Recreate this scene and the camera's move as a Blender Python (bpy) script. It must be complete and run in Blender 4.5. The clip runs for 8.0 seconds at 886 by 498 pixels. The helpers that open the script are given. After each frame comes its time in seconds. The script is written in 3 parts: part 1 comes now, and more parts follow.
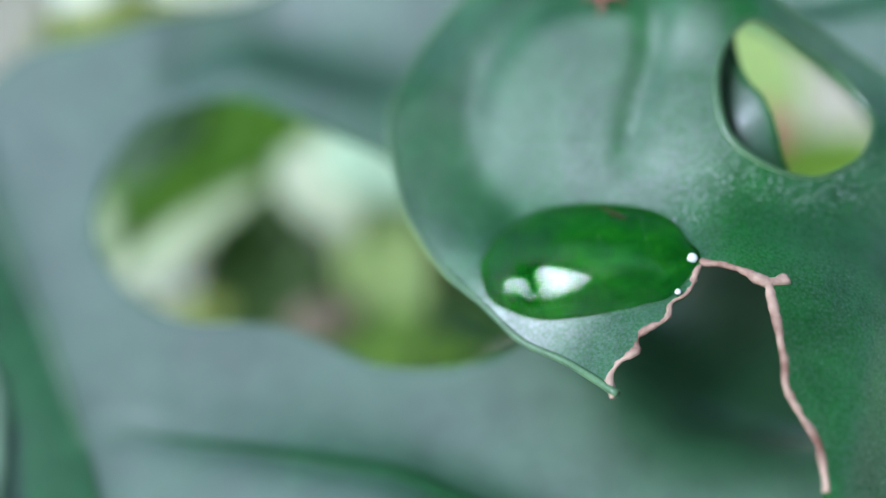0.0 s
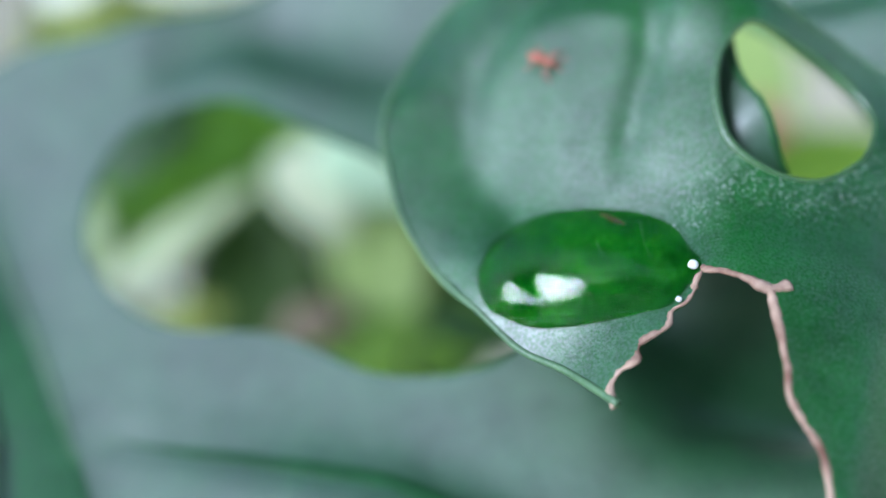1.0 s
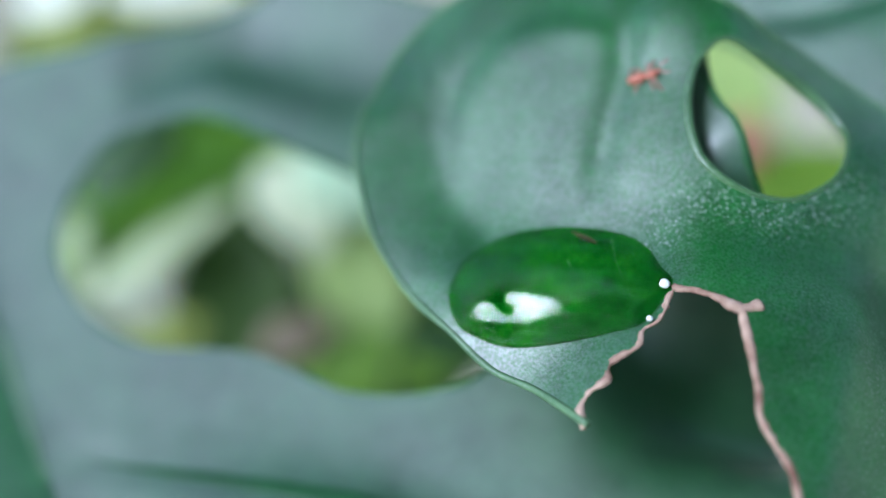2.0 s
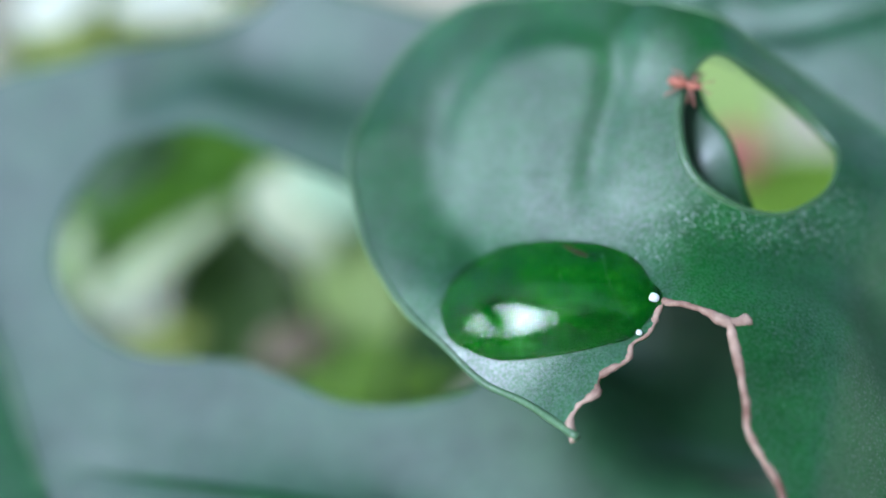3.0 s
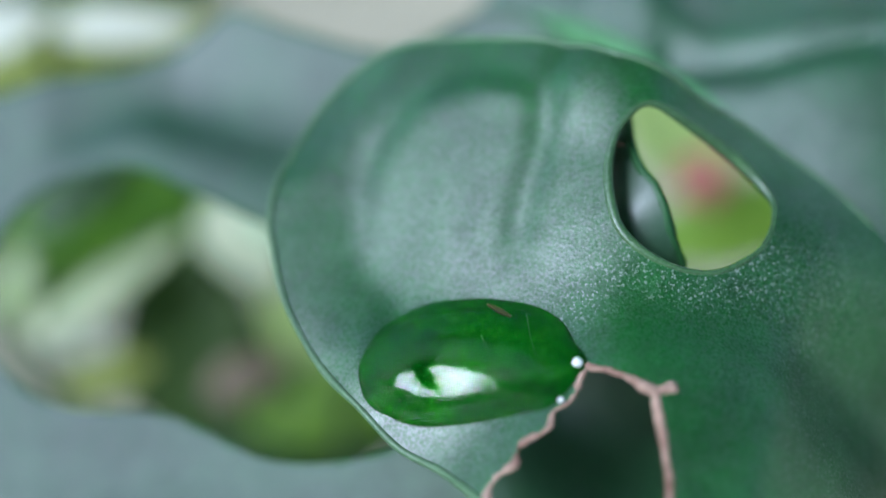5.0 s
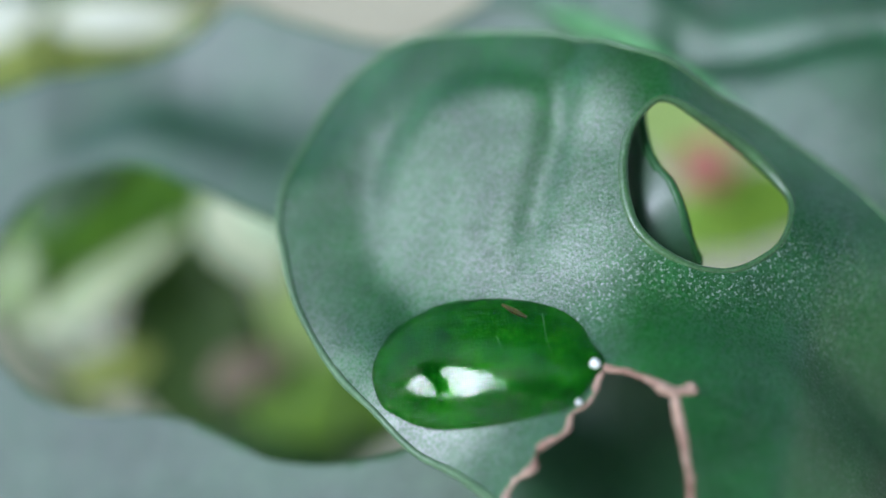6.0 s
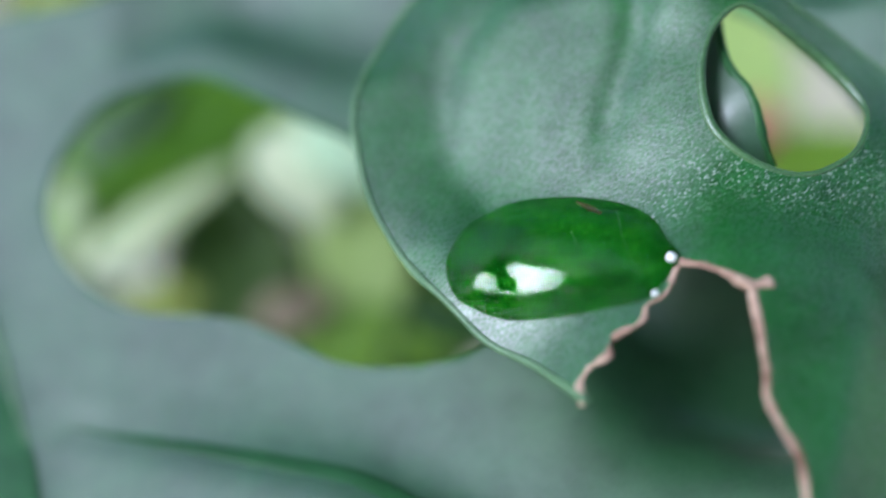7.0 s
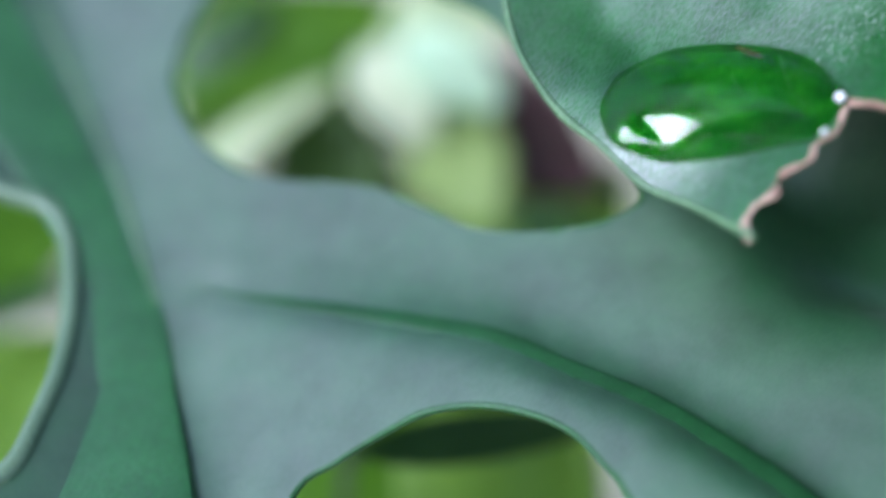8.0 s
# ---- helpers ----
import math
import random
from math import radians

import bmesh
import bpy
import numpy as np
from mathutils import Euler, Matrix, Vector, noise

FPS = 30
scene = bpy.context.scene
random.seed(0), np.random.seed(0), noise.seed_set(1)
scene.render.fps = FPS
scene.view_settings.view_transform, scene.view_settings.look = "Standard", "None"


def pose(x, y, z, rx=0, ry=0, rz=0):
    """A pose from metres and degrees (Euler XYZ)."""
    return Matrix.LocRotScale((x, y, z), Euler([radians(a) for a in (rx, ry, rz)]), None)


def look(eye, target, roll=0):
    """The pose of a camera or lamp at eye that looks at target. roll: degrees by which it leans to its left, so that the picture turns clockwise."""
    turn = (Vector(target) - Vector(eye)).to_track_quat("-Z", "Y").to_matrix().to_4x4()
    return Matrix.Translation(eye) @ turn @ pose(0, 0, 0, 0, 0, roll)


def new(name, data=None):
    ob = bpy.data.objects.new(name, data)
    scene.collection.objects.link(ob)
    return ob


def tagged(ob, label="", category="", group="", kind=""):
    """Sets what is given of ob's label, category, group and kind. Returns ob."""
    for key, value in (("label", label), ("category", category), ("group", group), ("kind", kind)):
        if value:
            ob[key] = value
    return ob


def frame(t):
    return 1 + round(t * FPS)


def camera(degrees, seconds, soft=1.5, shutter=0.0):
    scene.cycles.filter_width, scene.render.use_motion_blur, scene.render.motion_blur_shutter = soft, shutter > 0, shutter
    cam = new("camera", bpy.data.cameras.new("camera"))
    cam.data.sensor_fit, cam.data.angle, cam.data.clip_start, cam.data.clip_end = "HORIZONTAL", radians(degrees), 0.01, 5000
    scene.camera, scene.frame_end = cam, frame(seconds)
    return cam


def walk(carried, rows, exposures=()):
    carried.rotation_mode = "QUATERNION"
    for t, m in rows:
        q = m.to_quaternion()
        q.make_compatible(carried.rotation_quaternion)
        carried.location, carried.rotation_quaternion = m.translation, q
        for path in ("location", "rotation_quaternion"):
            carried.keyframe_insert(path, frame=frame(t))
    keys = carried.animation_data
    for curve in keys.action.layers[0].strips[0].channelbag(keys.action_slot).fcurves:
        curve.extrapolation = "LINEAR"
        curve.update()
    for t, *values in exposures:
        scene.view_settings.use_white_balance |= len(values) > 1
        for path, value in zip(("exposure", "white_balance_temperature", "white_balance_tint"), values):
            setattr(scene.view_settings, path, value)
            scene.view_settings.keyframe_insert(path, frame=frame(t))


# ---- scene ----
import collections

from mathutils import geometry

# All sizes below are in millimetres; MM turns them into metres. The water drop is about 10 mm long.
MM = 0.001
cam = camera(42.0, 8.0, soft=1.5, shutter=0.5)
cam.data.dof.use_dof = True
cam.data.dof.focus_distance = 49.4 * MM
cam.data.dof.aperture_fstop = 11.0

# seconds, eye x, y, z (mm), heading, pitch, lean (degrees)
PATH = [
    (0, 0.00, -39.91, 33.49, 0.00, -40.00, -0.00),
    (0.5, 0.25, -39.88, 33.01, 0.30, -39.70, -0.38),
    (1, -0.20, -38.76, 33.45, -0.54, -40.40, -0.12),
    (1.5, 0.28, -38.27, 33.21, -1.01, -40.00, 0.26),
    (3, 1.29, -38.41, 34.11, -0.77, -39.65, 0.27),
    (3.5, 1.50, -38.47, 33.42, -1.41, -38.43, 1.08),
    (4, 2.68, -38.08, 34.56, -1.27, -38.85, 0.75),
    (4.5, 4.53, -35.72, 34.66, -0.96, -39.73, -0.12),
    (4.7, 4.60, -35.50, 34.66, -0.85, -39.80, 0.50),
    (5.8, 3.86, -34.02, 34.80, -1.92, -38.81, 0.45),
    (6, 3.65, -34.06, 34.81, -1.77, -40.51, 0.49),
    (6.2, 3.60, -34.90, 33.60, -1.10, -40.55, 0.66),
    (6.5, 3.47, -36.31, 31.74, -0.03, -39.76, 0.92),
    (7, 1.15, -37.20, 31.58, -0.65, -40.62, 1.56),
    (7.2, 0.05, -37.66, 31.30, -0.53, -41.15, 1.36),
    (7.5, -1.67, -38.40, 30.80, -0.36, -41.25, 1.05),
    (7.8, -2.66, -40.11, 28.11, 1.46, -40.93, 0.84),
    (8, -3.08, -40.72, 26.04, 2.42, -41.00, 0.89),
]
walk(cam, [(t, pose(x * MM, y * MM, z * MM, 0, 0, yaw) @ pose(0, 0, 0, 90 + pitch) @ pose(0, 0, 0, 0, 0, roll)) for t, x, y, z, yaw, pitch, roll in PATH],
     exposures=[(0.0, 1.73, 6500, 0), (1.5, 1.68, 6350, 0), (3.5, 1.61, 6250, 0), (4.5, 1.43, 6250, -1), (6.0, 1.48, 6850, 0), (6.5, 1.58, 6850, 0), (7.5, 1.76, 6550, 2), (8.0, 1.92, 6450, 5)])

# ---- light: bright overcast sky, its brightest part high over the left ----
SUN_WAY = Vector((-0.61, -0.42, 0.67)).normalized()
world = bpy.data.worlds.new("world")
scene.world = world
world.use_nodes = True
wt = world.node_tree
sky = wt.nodes.new("ShaderNodeTexSky")
sky.sky_type, sky.sun_disc = "NISHITA", False
sky.sun_elevation = math.asin(SUN_WAY.z)
sky.sun_rotation = math.atan2(SUN_WAY.x, SUN_WAY.y)
wt.links.new(sky.outputs[0], wt.nodes["Background"].inputs[0])
wt.nodes["Background"].inputs[1].default_value = 0.15
sun = new("sun", bpy.data.lights.new("sun", "SUN"))
sun.data.energy, sun.data.angle, sun.data.color = 3.2, radians(26), (0.71, 0.77, 1.0)
sun.matrix_world = look((0, 0, 0), -SUN_WAY) @ pose(0, 0, 0)
sun.location = SUN_WAY * 3


# ---- materials ----
def nodes_of(name):
    m = bpy.data.materials.new(name)
    m.use_nodes = True
    t = m.node_tree
    return m, t, t.nodes["Principled BSDF"]


def node(t, kind, **values):
    n = t.nodes.new(kind)
    for k, v in values.items():
        n.inputs[k.replace("_", " ")].default_value = v
    return n


def noise_of(t, scale, detail=4.0, rough=0.6, stretch=None):
    co = t.nodes.new("ShaderNodeTexCoord")
    src = co.outputs["Object"]
    if stretch:
        mp = t.nodes.new("ShaderNodeMapping")
        mp.inputs["Scale"].default_value = stretch
        t.links.new(src, mp.inputs["Vector"])
        src = mp.outputs[0]
    n = node(t, "ShaderNodeTexNoise", Scale=scale, Detail=detail, Roughness=rough)
    t.links.new(src, n.inputs["Vector"])
    return n.outputs["Fac"]


def ramp(t, fac, *stops):
    r = t.nodes.new("ShaderNodeValToRGB")
    while len(r.color_ramp.elements) < len(stops):
        r.color_ramp.elements.new(0.5)
    for e, (at, c) in zip(r.color_ramp.elements, stops):
        e.position, e.color = at, (*c, 1.0) if len(c) == 3 else c
    t.links.new(fac, r.inputs[0])
    return r.outputs[0]


def grey(v):
    return (v, v, v)


def bumped(t, bsdf, *layers):
    """Bump from (height, strength, distance in mm) layers, one over the other."""
    last = None
    for height, strength, far in layers:
        b = node(t, "ShaderNodeBump", Strength=strength, Distance=far * MM)
        t.links.new(height, b.inputs["Height"])
        if last:
            t.links.new(last, b.inputs["Normal"])
        last = b.outputs[0]
    t.links.new(last, bsdf.inputs["Normal"])
    return last


def leaf_material(name, dark, light, rough=0.42, thin=0.25, through_colour=None, grain=1.0, specks=False, gloss=0.5, wet=False, bloom=0.0, grit=0.3, dull=0.48, wax=1.6):
    """Living leaf: mottled green, waxy, with cell grain, and some light coming through."""
    m, t, b = nodes_of(name)
    big, fine = noise_of(t, 220, 3), noise_of(t, 2600, 5, 0.7)
    colour = ramp(t, big, (0.32, dark), (0.68, light))
    mixed = node(t, "ShaderNodeMix")
    mixed.data_type, mixed.blend_type = "RGBA", "MULTIPLY"
    mixed.inputs[0].default_value = min(0.9, 0.52 * grain)
    t.links.new(colour, mixed.inputs[6])
    t.links.new(ramp(t, fine, (0.3, grey(0.55)), (0.7, grey(1.25))), mixed.inputs[7])
    colour = mixed.outputs[2]
    if specks:
        # fine pale grit, thickest where it has gathered
        dots = ramp(t, noise_of(t, 7500, 2, 0.6), (0.57, grey(0)), (0.65, grey(1.0)))
        patch = ramp(t, noise_of(t, 170, 3), (0.46, grey(0)), (0.66, grey(0.22)))
        if wet:
            heaped = t.nodes.new("ShaderNodeAttribute")
            heaped.attribute_name = "dust"
            most = t.nodes.new("ShaderNodeMath")
            most.operation = "MAXIMUM"
            t.links.new(patch, most.inputs[0])
            t.links.new(heaped.outputs["Fac"], most.inputs[1])
            patch = most.outputs[0]
        both = t.nodes.new("ShaderNodeMath")
        both.operation = "MULTIPLY"
        t.links.new(dots, both.inputs[0])
        t.links.new(patch, both.inputs[1])
        dusty = t.nodes.new("ShaderNodeMix")
        dusty.data_type = "RGBA"
        t.links.new(both.outputs[0], dusty.inputs[0])
        if wet:
            washed = t.nodes.new("ShaderNodeAttribute")
            washed.attribute_name = "wet"
            clean = t.nodes.new("ShaderNodeMath")
            clean.operation, clean.use_clamp = "SUBTRACT", True
            t.links.new(both.outputs[0], clean.inputs[0])
            t.links.new(washed.outputs["Fac"], clean.inputs[1])
            t.links.new(clean.outputs[0], dusty.inputs[0])
        t.links.new(colour, dusty.inputs[6])
        dusty.inputs[7].default_value = (0.33, 0.41, 0.35, 1)
        colour = dusty.outputs[2]
    t.links.new(colour, b.inputs["Base Color"])
    t.links.new(ramp(t, noise_of(t, 700, 4), (0.3, grey(rough - 0.06)), (0.7, grey(rough + 0.08))), b.inputs["Roughness"])
    b.inputs["Specular IOR Level"].default_value = gloss
    shine = ramp(t, noise_of(t, 7000, 3), (0.36, grey(gloss * (1 - grit))), (0.64, grey(gloss * (1 + grit))))
    b.inputs["Specular Tint"].default_value = (0.92, 0.91, 1.0, 1)
    if wet:
        # under the water: wet, without gloss; the drop's focused light is put into colour
        soaked = t.nodes.new("ShaderNodeAttribute")
        soaked.attribute_name = "wet"
        dry = t.nodes.new("ShaderNodeMix")
        dry.data_type = "RGBA"
        t.links.new(soaked.outputs["Fac"], dry.inputs[0])
        t.links.new(shine, dry.inputs[6])
        dry.inputs[7].default_value = (0, 0, 0, 1)
        shine = dry.outputs[2]
        deep = t.nodes.new("ShaderNodeMix")
        deep.data_type, deep.blend_type = "RGBA", "MULTIPLY"
        t.links.new(soaked.outputs["Fac"], deep.inputs[0])
        t.links.new(colour, deep.inputs[6])
        deep.inputs[7].default_value = (1.25, 1.40, 0.72, 1)
        # cells and small veins show sharper through the water
        mottle = t.nodes.new("ShaderNodeMix")
        mottle.data_type, mottle.blend_type = "RGBA", "MULTIPLY"
        t.links.new(soaked.outputs["Fac"], mottle.inputs[0])
        t.links.new(deep.outputs[2], mottle.inputs[6])
        t.links.new(ramp(t, noise_of(t, 900, 7, 0.72), (0.36, (0.55, 0.66, 0.9)), (0.5, (1.0, 1.0, 1.0)), (0.66, (2.2, 1.45, 1.1))), mottle.inputs[7])
        t.links.new(mottle.outputs[2], b.inputs["Base Color"])
    t.links.new(shine, b.inputs["Specular IOR Level"])
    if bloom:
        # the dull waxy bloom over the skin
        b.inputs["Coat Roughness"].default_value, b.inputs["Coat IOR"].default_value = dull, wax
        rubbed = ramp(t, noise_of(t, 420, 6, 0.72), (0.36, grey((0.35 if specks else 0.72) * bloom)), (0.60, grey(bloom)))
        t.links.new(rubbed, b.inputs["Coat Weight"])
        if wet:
            # the sheen is masked out under the water and where dark surroundings reflect
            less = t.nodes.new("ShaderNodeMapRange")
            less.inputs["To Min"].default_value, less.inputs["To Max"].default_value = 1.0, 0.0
            no_sheen = t.nodes.new("ShaderNodeAttribute")
            no_sheen.attribute_name = "no_sheen"
            t.links.new(no_sheen.outputs["Fac"], less.inputs["Value"])
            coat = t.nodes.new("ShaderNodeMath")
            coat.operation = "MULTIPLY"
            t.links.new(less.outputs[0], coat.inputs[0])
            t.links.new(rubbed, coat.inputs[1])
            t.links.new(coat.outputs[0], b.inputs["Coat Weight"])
    cells = node(t, "ShaderNodeTexVoronoi", Scale=8500.0)
    co = t.nodes.new("ShaderNodeTexCoord")
    t.links.new(co.outputs["Object"], cells.inputs["Vector"])
    out = bumped(t, b, (noise_of(t, 180, 0), 0.15, 0.08), (cells.outputs["Distance"], 0.26 * grain, 0.025), (noise_of(t, 11000, 5, 0.75), 0.30 * grain, 0.022))
    if thin:
        glow = t.nodes.new("ShaderNodeBsdfTranslucent")
        glow.inputs[0].default_value = (*(through_colour or (light[0] * 2.2, light[1] * 1.9, light[2] * 0.8)), 1)
        t.links.new(out, glow.inputs["Normal"])
        mix = t.nodes.new("ShaderNodeMixShader")
        mix.inputs[0].default_value = thin
        t.links.new(b.outputs[0], mix.inputs[1])
        t.links.new(glow.outputs[0], mix.inputs[2])
        t.links.new(mix.outputs[0], t.nodes["Material Output"].inputs["Surface"])
    return m


def plain_material(name, low, high, rough=0.5, scale=600, relief=0.3, far=0.1, gloss=0.5):
    m, t, b = nodes_of(name)
    t.links.new(ramp(t, noise_of(t, scale, 5), (0.3, low), (0.7, high)), b.inputs["Base Color"])
    b.inputs["Roughness"].default_value = rough
    b.inputs["Specular IOR Level"].default_value = gloss
    bumped(t, b, (noise_of(t, scale * 3, 4), relief, far))
    return m


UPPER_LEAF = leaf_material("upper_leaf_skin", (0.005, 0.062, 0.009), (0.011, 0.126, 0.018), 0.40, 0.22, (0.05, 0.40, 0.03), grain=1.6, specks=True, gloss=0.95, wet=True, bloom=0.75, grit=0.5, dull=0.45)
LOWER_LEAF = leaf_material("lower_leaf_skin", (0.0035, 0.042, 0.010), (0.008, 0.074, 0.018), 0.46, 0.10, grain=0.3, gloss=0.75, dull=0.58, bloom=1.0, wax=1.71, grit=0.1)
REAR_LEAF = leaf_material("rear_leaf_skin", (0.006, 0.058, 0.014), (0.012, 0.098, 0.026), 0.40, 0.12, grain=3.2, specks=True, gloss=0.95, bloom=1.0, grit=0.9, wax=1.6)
MARGIN = leaf_material("leaf_margin_skin", (0.030, 0.085, 0.028), (0.060, 0.14, 0.050), 0.38, 0.0, gloss=0.8)
EDGE = leaf_material("leaf_edge_skin", (0.055, 0.13, 0.055), (0.11, 0.20, 0.10), 0.45, 0.0, gloss=0.6)
DARK_RIM = leaf_material("leaf_rim_skin", (0.012, 0.070, 0.018), (0.026, 0.110, 0.030), 0.45, 0.0, gloss=0.45)
PALE_RIM = leaf_material("pale_rim_skin", (0.10, 0.17, 0.10), (0.16, 0.24, 0.15), 0.4, 0.0, gloss=0.6)
# also colours the leaf half that catches no sky sheen
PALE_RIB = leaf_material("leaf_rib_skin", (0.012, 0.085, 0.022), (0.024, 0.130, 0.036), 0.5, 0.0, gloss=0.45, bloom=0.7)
LIGHT_LIP = leaf_material("light_lip_skin", (0.10, 0.30, 0.11), (0.16, 0.42, 0.17), 0.45, 0.0, gloss=0.5)
FINE_VEIN = leaf_material("fine_vein_skin", (0.045, 0.17, 0.045), (0.075, 0.24, 0.07), 0.6, 0.0, gloss=0.1)
# also colours the band beside the vein that catches no sheen
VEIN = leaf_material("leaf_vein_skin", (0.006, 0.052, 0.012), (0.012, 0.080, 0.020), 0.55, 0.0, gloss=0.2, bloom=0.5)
TORN = plain_material("dried_edge", (0.09, 0.022, 0.012), (0.54, 0.38, 0.30), 0.75, 480, 0.9, 0.12, 0.3)
SAP = plain_material("milky_sap", (0.62, 0.66, 0.64), (0.80, 0.82, 0.80), 0.12, 2500, 0.1, 0.01, 0.6)
SCAR = plain_material("brown_scar", (0.07, 0.085, 0.025), (0.16, 0.12, 0.045), 0.8, 1500, 0.4, 0.05, 0.1)
OLIVE = leaf_material("olive_leaf_skin", (0.050, 0.145, 0.010), (0.110, 0.250, 0.020), 0.55, 0.3, (0.36, 0.54, 0.04), gloss=0.25)
YELLOW = leaf_material("yellow_leaf_skin", (0.13, 0.25, 0.026), (0.21, 0.37, 0.052), 0.5, 0.3, (0.48, 0.66, 0.09))
LEMON = leaf_material("lemon_leaf_skin", (0.24, 0.29, 0.06), (0.34, 0.40, 0.09), 0.5, 0.3, (0.45, 0.5, 0.15))
LIME = leaf_material("lime_leaf_skin", (0.34, 0.47, 0.16), (0.45, 0.58, 0.22), 0.5, 0.3, (0.60, 0.74, 0.22))
PALE = leaf_material("pale_leaf_skin", (0.42, 0.54, 0.28), (0.58, 0.63, 0.40), 0.5, 0.25, (0.60, 0.66, 0.42))
# mint green with a bright highlight put into its colour
LIT_MINT = leaf_material("lit_mint_skin", (0.50, 0.72, 0.48), (0.62, 0.80, 0.58), 0.45, 0.2, (0.80, 0.85, 0.75))
GRASS = leaf_material("grass_leaf_skin", (0.20, 0.36, 0.04), (0.30, 0.48, 0.07), 0.5, 0.3, (0.55, 0.72, 0.12))
# olive with the shade put into its colour
SHADED_OLIVE = leaf_material("shaded_olive_skin", (0.022, 0.055, 0.008), (0.045, 0.085, 0.014), 0.55, 0.12, gloss=0.25)
DEEP = leaf_material("deep_leaf_skin", (0.014, 0.058, 0.008), (0.032, 0.095, 0.015), 0.55, 0.15)
CREAM = plain_material("cream_petal", (0.44, 0.50, 0.33), (0.56, 0.60, 0.43), 0.6, 300)
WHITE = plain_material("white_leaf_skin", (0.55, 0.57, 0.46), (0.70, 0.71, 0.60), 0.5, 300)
PURPLE = plain_material("purple_leaf_skin", (0.052, 0.020, 0.024), (0.095, 0.040, 0.046), 0.5, 400)
BROWN = plain_material("withered_leaf_skin", (0.119, 0.093, 0.060), (0.204, 0.153, 0.102), 0.7, 300)
PINK = plain_material("pink_petal", (0.408, 0.093, 0.102), (0.544, 0.170, 0.178), 0.6, 400)
STEM = plain_material("stem_skin", (0.03, 0.08, 0.02), (0.06, 0.12, 0.03), 0.5, 300)
SOIL = plain_material("stone_slab", (0.24, 0.225, 0.17), (0.34, 0.315, 0.24), 0.85, 40, 0.6, 1.5, 0.3)
HEDGE = leaf_material("hedge_leaf_skin", (0.012, 0.035, 0.010), (0.03, 0.07, 0.018), 0.6, 0.15, gloss=0.3)
BUG = plain_material("red_insect_skin", (0.27, 0.070, 0.046), (0.44, 0.15, 0.095), 0.45, 2500, 0.4, 0.04)
BUG_LIMB = plain_material("pale_red_limb", (0.32, 0.11, 0.08), (0.50, 0.23, 0.18), 0.5, 2500, 0.2, 0.02)
BUG_EYE = plain_material("dark_eye", (0.02, 0.01, 0.01), (0.04, 0.02, 0.02), 0.25, 2500, 0.1, 0.01)
WATER, wn, wb = nodes_of("water")
wb.inputs["Base Color"].default_value = (1, 1, 1, 1)
wb.inputs["Roughness"].default_value = 0.0
wb.inputs["IOR"].default_value = 1.333
wb.inputs["Transmission Weight"].default_value = 1.0


# ---- building helpers ----
def link(name, mesh, material, parent=None, label="", smooth=True):
    ob = new(name, mesh)
    mesh.materials.append(material)
    if smooth:
        mesh.polygons.foreach_set("use_smooth", [True] * len(mesh.polygons))
    if parent:
        ob.parent = parent
    return tagged(ob, label)


def part(name, verts, faces, material, parent=None, label="", smooth=True):
    """One mesh object from vertices in mm."""
    mesh = bpy.data.meshes.new(name)
    mesh.from_pydata([tuple(v) for v in np.asarray(verts) * MM], [], faces)
    mesh.update()
    return link(name, mesh, material, parent, label, smooth)


def spline(points, gap, closed=False):
    """Even points along a smooth curve through the given ones."""
    p = np.array(points, float)
    n = len(p)
    out = []
    for i in range(n if closed else n - 1):
        a, b, c, d = (p[(i + k) % n] if closed else p[min(max(i + k, 0), n - 1)] for k in (-1, 0, 1, 2))
        u = np.linspace(0, 1, 24, endpoint=False)[:, None]
        out.append(0.5 * (2 * b + (c - a) * u + (2 * a - 5 * b + 4 * c - d) * u**2 + (3 * b - a - 3 * c + d) * u**3))
    out = np.concatenate(out + ([p[:1]] if closed else [p[-1:]]))
    s = np.r_[0, np.cumsum(np.linalg.norm(np.diff(out, axis=0), axis=1))]
    count = max(int(round(s[-1] / gap)), 3)
    w = np.linspace(0, s[-1], count + 1)[: count if closed else count + 1]
    return np.stack([np.interp(w, s, out[:, k]) for k in range(out.shape[1])], 1)


def away(xy, line):
    """The distance of each point from a polyline."""
    best = np.full(len(xy), 1e9)
    for a, b in zip(line[:-1], line[1:]):
        d = b - a
        u = np.clip(((xy - a) @ d) / (d @ d + 1e-12), 0, 1)
        best = np.minimum(best, np.linalg.norm(xy - a - u[:, None] * d, axis=1))
    return best


def within(xy, loop):
    inside = np.zeros(len(xy), bool)
    x, y = xy.T
    for (x0, y0), (x1, y1) in zip(loop, np.roll(loop, -1, 0)):
        cross = (y0 > y) != (y1 > y)
        inside ^= cross & (x < (x1 - x0) * (y - y0) / (y1 - y0 + 1e-12) + x0)
    return inside


